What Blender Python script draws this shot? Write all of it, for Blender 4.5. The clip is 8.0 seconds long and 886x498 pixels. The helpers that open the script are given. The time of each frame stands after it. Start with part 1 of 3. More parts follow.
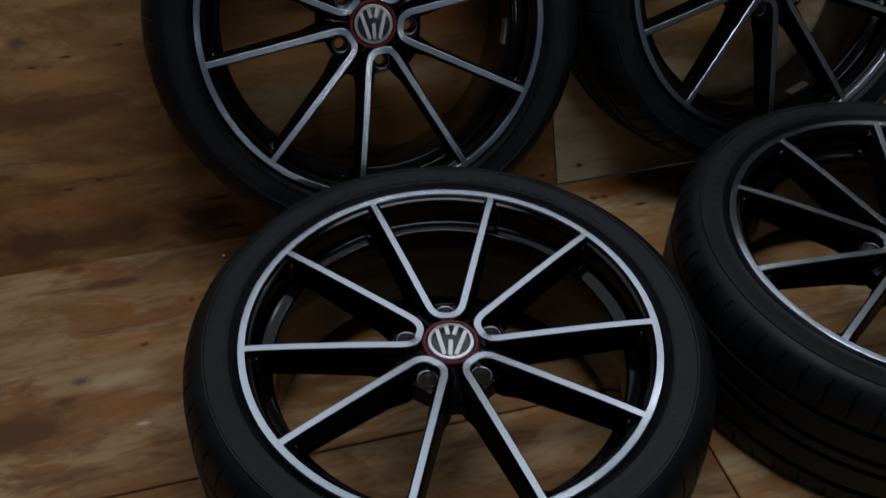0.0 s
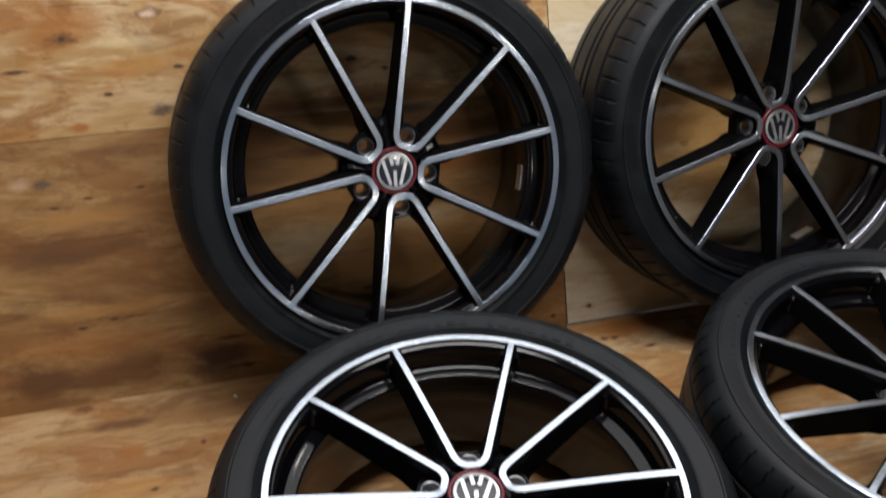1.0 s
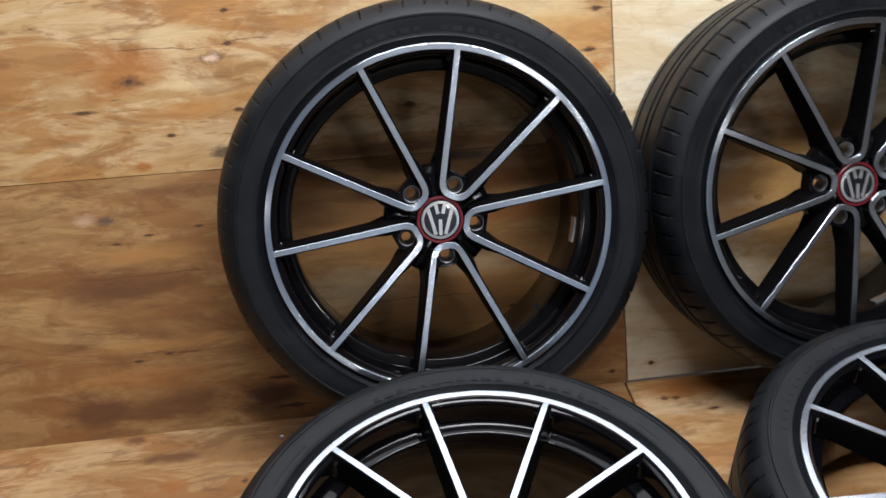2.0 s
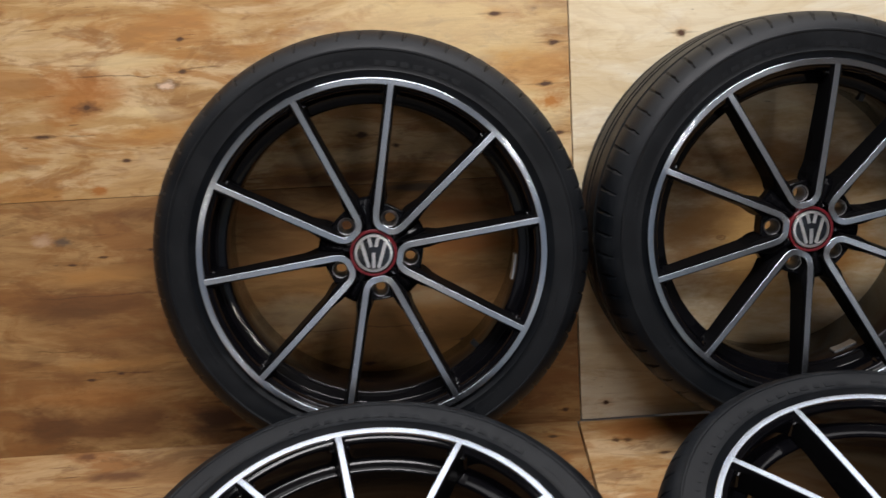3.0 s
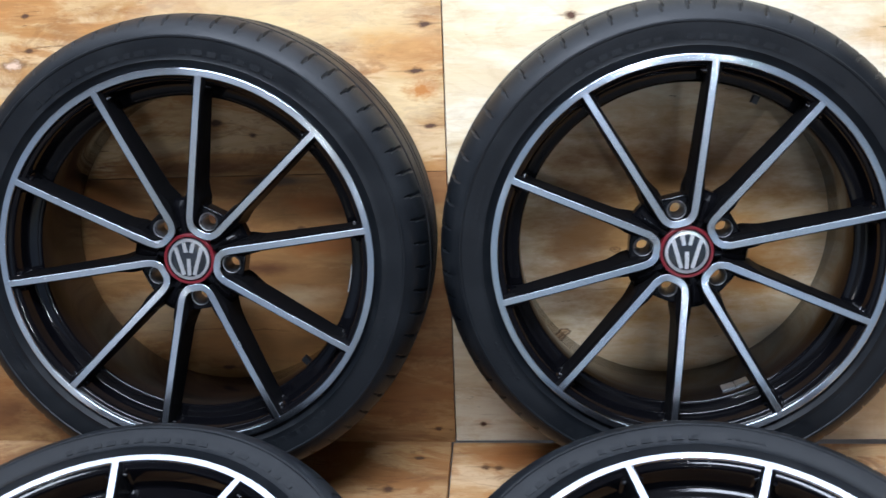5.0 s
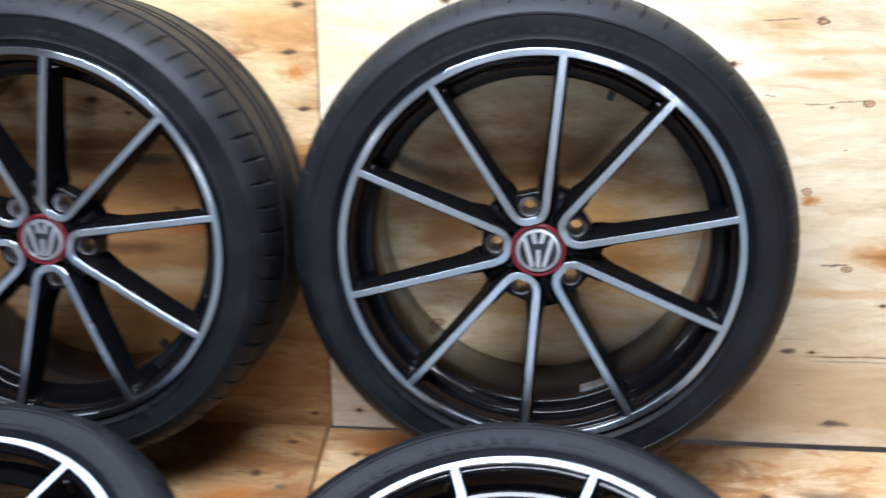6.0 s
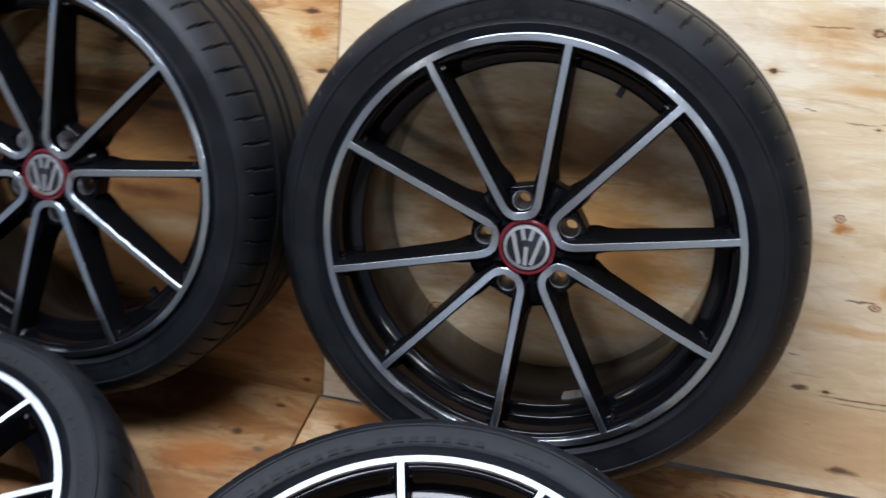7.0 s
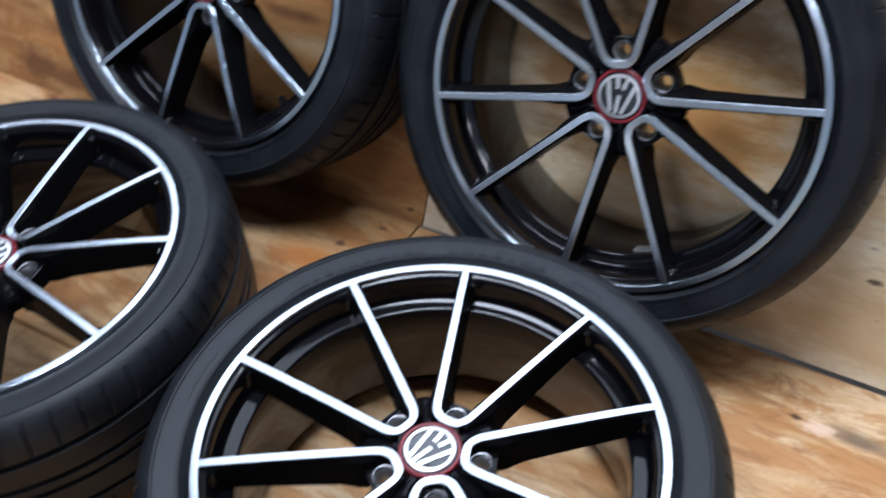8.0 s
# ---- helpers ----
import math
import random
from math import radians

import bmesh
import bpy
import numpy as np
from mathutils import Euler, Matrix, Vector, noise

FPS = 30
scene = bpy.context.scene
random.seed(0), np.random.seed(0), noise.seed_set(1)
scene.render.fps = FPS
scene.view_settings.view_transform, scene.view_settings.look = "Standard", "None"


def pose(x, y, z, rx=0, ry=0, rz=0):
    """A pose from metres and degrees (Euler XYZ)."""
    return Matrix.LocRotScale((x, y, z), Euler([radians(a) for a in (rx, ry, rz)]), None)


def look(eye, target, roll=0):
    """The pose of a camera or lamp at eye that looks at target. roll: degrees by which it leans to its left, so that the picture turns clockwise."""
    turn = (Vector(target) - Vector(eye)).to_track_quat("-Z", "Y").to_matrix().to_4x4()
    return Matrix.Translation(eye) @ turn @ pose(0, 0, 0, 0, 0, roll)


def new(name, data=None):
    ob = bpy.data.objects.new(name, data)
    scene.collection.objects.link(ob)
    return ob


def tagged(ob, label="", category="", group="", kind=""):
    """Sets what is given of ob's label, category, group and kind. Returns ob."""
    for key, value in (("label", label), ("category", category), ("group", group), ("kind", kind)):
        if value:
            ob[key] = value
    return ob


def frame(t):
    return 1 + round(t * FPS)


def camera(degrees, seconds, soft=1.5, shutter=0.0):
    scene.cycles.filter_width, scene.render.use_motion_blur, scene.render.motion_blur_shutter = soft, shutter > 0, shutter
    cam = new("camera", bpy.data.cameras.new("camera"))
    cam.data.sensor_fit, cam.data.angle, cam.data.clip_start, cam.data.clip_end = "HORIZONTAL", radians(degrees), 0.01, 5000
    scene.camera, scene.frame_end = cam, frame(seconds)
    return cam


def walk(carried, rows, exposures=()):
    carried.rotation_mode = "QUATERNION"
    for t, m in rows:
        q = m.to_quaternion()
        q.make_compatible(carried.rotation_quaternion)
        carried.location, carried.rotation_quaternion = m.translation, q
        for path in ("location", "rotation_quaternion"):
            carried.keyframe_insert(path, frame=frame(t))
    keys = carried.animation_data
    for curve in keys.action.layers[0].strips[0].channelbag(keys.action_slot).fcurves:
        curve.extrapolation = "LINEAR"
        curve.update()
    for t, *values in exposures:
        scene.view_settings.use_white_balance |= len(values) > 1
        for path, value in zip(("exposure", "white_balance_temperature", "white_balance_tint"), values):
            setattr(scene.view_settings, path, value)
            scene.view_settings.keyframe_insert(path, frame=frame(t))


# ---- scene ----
cam = camera(49.07, 8.0, soft=1.5, shutter=0.55)
ROWS = [
    (0.0, -0.1925, -1.3342, 1.0800, 49.33, -0.07, -15.18),
    (0.5, -0.2154, -1.3219, 1.0932, 51.77, -0.32, -15.28),
    (1.0, -0.2429, -1.3078, 1.1112, 56.52, -1.08, -15.78),
    (1.5, -0.2155, -1.2929, 1.1231, 58.43, -0.94, -14.86),
    (1.7, -0.1828, -1.2927, 1.1242, 58.07, -0.09, -12.41),
    (2.8, 0.0693, -1.3174, 1.1351, 59.51, 1.06, -2.92),
    (3.0, 0.0970, -1.2990, 1.1442, 59.16, 1.70, -3.62),
    (3.5, 0.1585, -1.2296, 1.1306, 58.79, 0.04, -3.50),
    (4.0, 0.2285, -1.1582, 1.1250, 55.93, 0.53, -4.32),
    (4.5, 0.3313, -1.1293, 1.1068, 55.81, 0.83, -3.23),
    (4.7, 0.4092, -1.1233, 1.1193, 56.08, 2.11, -0.15),
    (5.8, 0.7254, -1.0959, 1.1329, 55.10, 4.63, 6.98),
    (6.0, 0.7572, -1.0505, 1.1377, 53.72, 3.36, 6.59),
    (6.5, 0.8149, -0.9656, 1.1309, 52.14, 0.68, 8.13),
    (7.0, 0.9084, -0.9578, 1.1205, 51.96, 1.90, 16.37),
    (7.5, 1.0334, -0.9975, 1.1209, 51.70, 2.18, 25.20),
    (7.8, 1.0664, -1.0284, 1.1032, 48.50, 1.88, 27.79),
    (8.0, 1.0502, -1.0533, 1.0863, 47.48, 0.98, 29.60),
]
EXPOSURES = [(0.0, -2.2, 6000, 10), (0.5, -1.36, 6500, 11), (1.0, -0.58, 6650, 13), (1.5, -0.13, 6200, 13), (3.0, -0.50, 6700, 15), (3.5, -0.49, 6250, 15), (4.0, -0.24, 5750, 13), (4.5, 0.05, 5550, 12),
             (6.0, 0.5, 5600, 12), (6.5, 0.17, 5900, 14), (7.0, -0.08, 5850, 14), (7.5, 0.10, 5600, 13), (8.0, 0.2, 5500, 12)]
walk(cam, [(t, pose(x, y, z, rx, ry, rz)) for t, x, y, z, rx, ry, rz in ROWS], EXPOSURES)

LEAN = radians(22.53)  # backdrop boards lean back from upright
WHEELS = {
    "A": (0.0501, -0.0725, 0.4077, 67.42, 10.11, -3.42),
    "B": (0.7201, -0.0604, 0.3977, 69.20, 4.79, -1.81),
    "C": (0.0365, -0.5328, 0.2321, 4.39, 2.30, -26.88),
    "D": (0.7110, -0.5166, 0.2263, 3.90, -1.15, 17.86),
}

# ---- light ----
world = bpy.data.worlds.new("sky")
scene.world = world
world.use_nodes = True
wt = world.node_tree
sky = wt.nodes.new("ShaderNodeTexSky")
sky.sky_type, sky.sun_disc = "NISHITA", False
sky.sun_elevation, sky.sun_rotation = radians(40), radians(200)
wt.nodes["Background"].inputs["Strength"].default_value = 0.043
wt.links.new(sky.outputs[0], wt.nodes["Background"].inputs["Color"])


def area(name, m, sx, sy, power, colour):
    d = bpy.data.lights.new(name, "AREA")
    d.shape, d.size, d.size_y, d.energy, d.color = "RECTANGLE", sx, sy, power, colour
    ob = new(name, d)
    ob.matrix_world = m
    return ob


# daylight panel added for an unseen open workshop door behind the camera, and two lamp panels hung over the boards
area("added_door_daylight", look((1.15, -4.42, 1.12), (1.15, 0, 0.9)), 2.5, 2.2, 1.3, (0.76, 0.88, 1.0))
area("hanging_light_front", look((0.32, -0.72, 2.35), (0.32, -0.52, 0)), 1.5, 0.45, 60, (0.98, 1.0, 1.02))
area("hanging_light_back", look((0.05, 0.50, 2.20), (0.05, 0.44, 0)), 4.0, 1.0, 40, (0.95, 0.98, 1.0))


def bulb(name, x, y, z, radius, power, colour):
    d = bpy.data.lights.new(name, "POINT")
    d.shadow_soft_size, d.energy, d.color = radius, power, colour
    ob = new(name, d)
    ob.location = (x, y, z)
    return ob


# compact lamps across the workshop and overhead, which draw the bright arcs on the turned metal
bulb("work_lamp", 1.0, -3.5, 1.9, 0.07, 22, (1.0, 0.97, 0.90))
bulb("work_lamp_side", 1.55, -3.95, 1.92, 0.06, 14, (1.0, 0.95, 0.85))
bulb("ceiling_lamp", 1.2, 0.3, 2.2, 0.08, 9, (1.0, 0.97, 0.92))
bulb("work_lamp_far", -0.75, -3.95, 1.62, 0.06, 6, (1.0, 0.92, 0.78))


# ---- materials ----
def material(name):
    m = bpy.data.materials.new(name)
    m.use_nodes = True
    t = m.node_tree
    return m, t, t.nodes["Principled BSDF"]


def node(t, kind, **values):
    n = t.nodes.new(kind)
    for k, v in values.items():
        n.inputs[k.replace("_", " ")].default_value = v
    return n


def calc(t, op, a, b=None, clamp=False):
    n = t.nodes.new("ShaderNodeMath")
    n.operation, n.use_clamp = op, clamp
    for i, v in enumerate((a, b)):
        if v is None:
            continue
        if isinstance(v, (int, float)):
            n.inputs[i].default_value = v
        else:
            t.links.new(v, n.inputs[i])
    return n.outputs[0]


def mix(t, fac, a, b, kind="MIX"):
    n = t.nodes.new("ShaderNodeMix")
    n.data_type, n.blend_type = "RGBA", kind
    for i, v in ((0, fac), (6, a), (7, b)):
        if isinstance(v, (int, float)):
            n.inputs[i].default_value = v
        elif isinstance(v, tuple):
            n.inputs[i].default_value = (*v, 1)
        else:
            t.links.new(v, n.inputs[i])
    return n.outputs[2]


def ramp(t, fac, *stops):
    n = t.nodes.new("ShaderNodeValToRGB")
    e = n.color_ramp.elements
    while len(e) < len(stops):
        e.new(0.5)
    for k, (p, c) in zip(e, stops):
        k.position, k.color = p, (*c, 1) if isinstance(c, tuple) else (c, c, c, 1)
    t.links.new(fac, n.inputs[0])
    return n.outputs[0]


def noise_at(t, vec, scale, detail=4, rough=0.55, distort=0.0):
    n = node(t, "ShaderNodeTexNoise", Scale=scale, Detail=detail, Roughness=rough, Distortion=distort)
    t.links.new(vec, n.inputs["Vector"])
    return n.outputs["Fac"]


def scaled(t, vec, sx, sy, sz=1.0, offset=(0, 0, 0)):
    n = t.nodes.new("ShaderNodeMapping")
    n.inputs["Scale"].default_value, n.inputs["Location"].default_value = (sx, sy, sz), offset
    t.links.new(vec, n.inputs["Vector"])
    return n.outputs[0]


def bump(t, bsdf, height, strength, distance):
    n = node(t, "ShaderNodeBump", Strength=strength, Distance=distance)
    t.links.new(height, n.inputs["Height"])
    t.links.new(n.outputs[0], bsdf.inputs["Normal"])


def mix_rgb(a, b, k):
    return tuple(p + (q - p) * k for p, q in zip(a, b))


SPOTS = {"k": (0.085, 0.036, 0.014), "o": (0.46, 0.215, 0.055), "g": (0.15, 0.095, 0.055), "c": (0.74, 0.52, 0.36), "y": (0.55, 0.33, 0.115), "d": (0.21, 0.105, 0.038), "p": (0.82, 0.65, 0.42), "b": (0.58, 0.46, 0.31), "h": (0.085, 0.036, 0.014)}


def plywood(name, bright, light, mid, dark, stain, spots, shift, stain_amount=0.5, contrast=1.0):
    """Rotary-cut plywood with grain along x. spots: (kind, x, y, half width, half height, strength), knots, stains, and
    some light and shade put into the colour.
    """
    m, t, b = material(name)
    raw = t.nodes.new("ShaderNodeTexCoord").outputs["Object"]
    sep = t.nodes.new("ShaderNodeSeparateXYZ")
    t.links.new(raw, sep.inputs[0])
    wob = noise_at(t, scaled(t, raw, 2.6, 7.0, 1, shift), 1.0, 3)
    ragged = noise_at(t, scaled(t, raw, 60, 110, 1, shift), 1.0, 4, 0.65)
    broad = noise_at(t, scaled(t, raw, 10, 26, 1, shift), 1.0, 5, 0.65)
    bend, layers = None, []
    for kind, kx, ky, rx, ry, amount in spots:
        if kind == "h":  # a hairline crack or scratch along the grain
            off = calc(t, "ADD", calc(t, "SUBTRACT", sep.outputs[1], ky), calc(t, "MULTIPLY", calc(t, "SUBTRACT", broad, 0.5), 0.022))
            thin = calc(t, "SUBTRACT", 1.0, calc(t, "DIVIDE", calc(t, "ABSOLUTE", off), ry), True)
            ends = calc(t, "SUBTRACT", 1.0, calc(t, "DIVIDE", calc(t, "ABSOLUTE", calc(t, "SUBTRACT", sep.outputs[0], kx)), rx), True)
            layers.append(("h", calc(t, "MULTIPLY", calc(t, "MULTIPLY", thin, calc(t, "MULTIPLY", ends, 3.0, True)), amount)))
            continue
        soft = rx > 0.03
        dx = calc(t, "DIVIDE", calc(t, "SUBTRACT", sep.outputs[0], kx), rx)
        dy = calc(t, "DIVIDE", calc(t, "SUBTRACT", sep.outputs[1], ky), ry)
        d = calc(t, "SQRT", calc(t, "ADD", calc(t, "MULTIPLY", dx, dx), calc(t, "MULTIPLY", dy, dy)))
        if kind == "k" and not soft:
            far = calc(t, "MULTIPLY", calc(t, "SUBTRACT", 1.0, calc(t, "MULTIPLY", d, 0.25), True), 0.10)
            bend = far if bend is None else calc(t, "ADD", bend, far)
            halo = calc(t, "ADD", calc(t, "MULTIPLY", d, 0.36), calc(t, "MULTIPLY", calc(t, "SUBTRACT", broad, 0.5), 1.4))
            layers.append(("y", calc(t, "MULTIPLY", calc(t, "SUBTRACT", 1.0, halo, True), 0.65 * amount)))
            thin = calc(t, "SUBTRACT", 1.0, calc(t, "ADD", calc(t, "MULTIPLY", calc(t, "ABSOLUTE", dy), 1.6), calc(t, "MULTIPLY", calc(t, "ABSOLUTE", dx), 0.22)), True)
            layers.append(("k", calc(t, "MULTIPLY", calc(t, "MULTIPLY", thin, ragged), 1.3 * amount, True)))
        d = calc(t, "ADD", d, calc(t, "MULTIPLY", calc(t, "SUBTRACT", broad if soft else ragged, 0.5), 2.4 if soft else 2.0))
        k = calc(t, "MULTIPLY", calc(t, "SUBTRACT", 1.45 if soft else 1.15, d, True), amount * 1.25 if soft else amount * 1.6, True)
        if kind == "r":
            ring = calc(t, "SUBTRACT", 1.0, calc(t, "MULTIPLY", calc(t, "ABSOLUTE", calc(t, "SUBTRACT", d, 0.75)), 3.2), True)
            layers += [("o", calc(t, "MULTIPLY", k, 0.55)), ("k", calc(t, "MULTIPLY", ring, amount)), ("k", calc(t, "MULTIPLY", calc(t, "SUBTRACT", 0.35, d, True), 2.5 * amount, True))]
        else:
            layers.append((kind, k))
    warp = calc(t, "ADD", calc(t, "MULTIPLY", wob, 0.7), bend) if bend else wob
    comb = t.nodes.new("ShaderNodeCombineXYZ")
    t.links.new(calc(t, "ADD", calc(t, "MULTIPLY", sep.outputs[0], 2.2), shift[0]), comb.inputs[0])
    t.links.new(calc(t, "ADD", calc(t, "ADD", calc(t, "MULTIPLY", sep.outputs[1], 14.0), shift[1]), calc(t, "MULTIPLY", warp, 1.6)), comb.inputs[1])
    grain = noise_at(t, comb.outputs[0], 1.3, 8, 0.66, 0.35)
    streak = noise_at(t, scaled(t, comb.outputs[0], 2.2, 3.2, 1, (5, 2, 0)), 1.0, 7, 0.66, 0.2)
    fibre = noise_at(t, scaled(t, raw, 16, 340, 1, shift), 1.0, 4, 0.65)
    flecks = noise_at(t, scaled(t, raw, 26, 120, 1, shift), 1.0, 3, 0.55)
    dashes = noise_at(t, scaled(t, raw, 9, 150, 1, (shift[0] + 1, shift[1] + 7, 0)), 1.0, 3, 0.6)
    patch = noise_at(t, scaled(t, raw, 4.5, 13.0, 1, (shift[0] + 3, shift[1], 0)), 1.0, 8, 0.68, 0.9)
    smudge = noise_at(t, scaled(t, raw, 8.0, 24.0, 1, (shift[0] + 11, shift[1] + 5, 0)), 1.0, 8, 0.70, 0.8)
    pale = noise_at(t, scaled(t, raw, 3.4, 12.0, 1, (shift[0] + 8, shift[1] + 2, 0)), 1.0, 8, 0.68, 0.7)
    cloud = noise_at(t, scaled(t, raw, 1.6, 3.4, 1, (shift[0] + 6, shift[1] + 9, 0)), 1.0, 3, 0.5, 0.5)
    rings = noise_at(t, scaled(t, comb.outputs[0], 0.55, 0.30, 1, (2, 9, 0)), 1.0, 3, 0.5, 0.3)
    saw = calc(t, "FRACT", calc(t, "MULTIPLY", rings, 26.0))
    colour = ramp(t, grain, (0.36, mix_rgb(mid, dark, 0.55)), (0.46, mid), (0.56, light))
    colour = mix(t, calc(t, "MULTIPLY", ramp(t, pale, (0.48, 0.0), (0.56, 1.0)), 0.85), colour, bright)
    colour = mix(t, calc(t, "MULTIPLY", ramp(t, patch, (0.49, 0.0), (0.56, 1.0)), stain_amount), colour, stain)
    colour = mix(t, calc(t, "MULTIPLY", ramp(t, smudge, (0.53, 0.0), (0.60, 1.0)), 0.70 * contrast), colour, mix(t, 0.62, colour, dark))
    colour = mix(t, calc(t, "MULTIPLY", ramp(t, cloud, (0.48, 0.0), (0.64, 1.0)), 0.28 * contrast), colour, mix(t, 0.3, stain, dark))
    colour = mix(t, calc(t, "MULTIPLY", ramp(t, saw, (0.0, 0.0), (0.72, 0.25), (0.94, 1.0), (1.0, 0.0)), 0.26), colour, mix(t, 0.5, colour, dark))
    colour = mix(t, calc(t, "MULTIPLY", ramp(t, streak, (0.52, 0.0), (0.64, 1.0)), 0.40 * contrast), colour, mix(t, 0.6, colour, dark))
    colour = mix(t, calc(t, "MULTIPLY", ramp(t, fibre, (0.45, 0.0), (0.75, 1.0)), 0.22), colour, mix(t, 0.5, colour, dark))
    colour = mix(t, calc(t, "MULTIPLY", ramp(t, dashes, (0.67, 0.0), (0.71, 1.0)), 0.70 * contrast), colour, mix(t, 0.35, dark, (0.10, 0.05, 0.02)))
    colour = mix(t, calc(t, "MULTIPLY", ramp(t, flecks, (0.70, 0.0), (0.74, 1.0)), 0.65), colour, (0.12, 0.06, 0.025))
    for kind, k in layers:
        if kind in "yobdp":  # stains and painted light let the grain show through
            colour = mix(t, k, colour, mix(t, 0.55, SPOTS[kind], mix(t, 1.0, colour, tuple(min(1.0, c * 1.55) for c in SPOTS[kind]), "MULTIPLY")))
        else:
            colour = mix(t, k, colour, SPOTS[kind])
    t.links.new(colour, b.inputs["Base Color"])
    t.links.new(ramp(t, grain, (0.3, 0.68), (0.7, 0.54)), b.inputs["Roughness"])
    bump(t, b, calc(t, "ADD", calc(t, "MULTIPLY", fibre, 0.6), calc(t, "ADD", grain, streak)), 0.22, 0.002)
    return m


# first three p: brighter lamp light at the top middle, painted as pale wood
TOP_STAINS_AND_LIGHT = [("p", 0.170, 0.690, 0.180, 0.060, 1.0), ("p", 0.330, 0.545, 0.045, 0.035, 0.8), ("p", 0.300, 0.640, 0.080, 0.020, 0.7), ("o", 0.355, 0.560, 0.030, 0.016, 0.7),
              ("o", -0.423, 0.605, 0.060, 0.033, 0.7), ("y", -0.307, 0.701, 0.043, 0.024, 1.0), ("y", -0.232, 0.721, 0.031, 0.022, 0.8), ("y", -0.311, 0.536, 0.052, 0.014, 0.8), ("d", -0.412, 0.587, 0.026, 0.011, 0.8),
              ("o", -0.404, 0.451, 0.017, 0.008, 1.0), ("y", -0.149, 0.664, 0.039, 0.011, 0.8), ("p", -0.345, 0.659, 0.061, 0.010, 0.8), ("p", -0.317, 0.576, 0.052, 0.009, 0.8), ("y", 0.33, 0.62, 0.08, 0.03, 0.7),
              ("h", -0.360, 0.636, 0.078, 0.0016, 0.8), ("h", -0.220, 0.642, 0.034, 0.0016, 0.7), ("h", -0.424, 0.542, 0.026, 0.0014, 0.7)]
TOP_KNOTS = [("k", 0.036, 0.519, 0.010, 0.006, 1), ("k", 0.092, 0.500, 0.007, 0.004, 0.8), ("d", 0.000, 0.452, 0.150, 0.010, 0.7), ("p", -0.042, 0.486, 0.070, 0.014, 0.8),
             ("k", -0.250, 0.691, 0.007, 0.004, 1), ("k", -0.252, 0.638, 0.007, 0.004, 1), ("k", -0.278, 0.618, 0.019, 0.011, 0.7), ("c", -0.278, 0.617, 0.013, 0.008, 1.0), ("k", -0.412, 0.588, 0.006, 0.004, 1),
             ("k", -0.488, 0.544, 0.020, 0.004, 0.7), ("k", -0.355, 0.498, 0.008, 0.004, 0.9), ("k", -0.243, 0.532, 0.009, 0.004, 0.8), ("g", -0.278, 0.466, 0.020, 0.010, 0.9),
             ("k", 0.364, 0.657, 0.011, 0.005, 1), ("k", 0.346, 0.589, 0.012, 0.005, 0.9), ("k", 0.368, 0.507, 0.010, 0.004, 0.9), ("k", 0.268, 0.708, 0.011, 0.005, 0.9)]
LOW_STAINS = [("d", -0.444, 0.258, 0.104, 0.023, 0.55), ("d", -0.505, 0.244, 0.050, 0.018, 0.45), ("o", -0.448, 0.099, 0.115, 0.017, 0.5), ("d", -0.421, 0.041, 0.117, 0.025, 0.7), ("d", -0.534, 0.045, 0.052, 0.032, 0.8),
              ("k", -0.248, 0.042, 0.047, 0.032, 0.8), ("y", -0.394, 0.308, 0.105, 0.013, 0.8), ("y", -0.397, 0.153, 0.089, 0.011, 0.8), ("d", -0.354, 0.408, 0.060, 0.010, 0.6),
              ("h", -0.399, 0.139, 0.062, 0.002, 0.8), ("h", -0.424, 0.274, 0.113, 0.0018, 0.6), ("h", -0.506, 0.183, 0.042, 0.0015, 0.6)]
# first y: broad lighter orange tone on the board behind the left wheel
LOW_KNOTS = [("y", 0.06, 0.29, 0.20, 0.13, 0.7), ("o", 0.205, 0.392, 0.060, 0.018, 1.0), ("o", 0.200, 0.330, 0.055, 0.020, 1.0), ("g", 0.130, 0.428, 0.045, 0.006, 0.9), ("o", -0.150, 0.405, 0.050, 0.020, 0.9),
             ("p", -0.080, 0.215, 0.070, 0.030, 0.9), ("p", 0.130, 0.240, 0.070, 0.018, 0.7), ("d", 0.080, 0.290, 0.070, 0.010, 0.8), ("d", -0.020, 0.375, 0.060, 0.010, 0.8), ("y", 0.12, 0.17, 0.12, 0.05, 0.9),
             ("k", 0.026, 0.127, 0.010, 0.004, 0.9), ("k", 0.189, 0.160, 0.007, 0.004, 0.9), ("k", 0.158, 0.352, 0.009, 0.004, 0.8), ("h", 0.050, 0.335, 0.110, 0.0018, 0.8), ("h", 0.020, 0.190, 0.120, 0.0016, 0.6),
             ("k", -0.215, 0.076, 0.026, 0.004, 0.9), ("k", -0.205, 0.024, 0.030, 0.005, 0.9), ("k", -0.450, 0.128, 0.009, 0.003, 1), ("k", -0.400, 0.137, 0.008, 0.003, 0.9), ("k", -0.410, 0.339, 0.008, 0.003, 1),
             ("k", -0.327, 0.348, 0.008, 0.003, 1), ("k", -0.462, 0.328, 0.008, 0.003, 0.9), ("c", -0.508, 0.372, 0.021, 0.013, 0.3), ("g", -0.475, 0.368, 0.016, 0.008, 0.9), ("k", 0.361, 0.022, 0.007, 0.004, 0.9)]
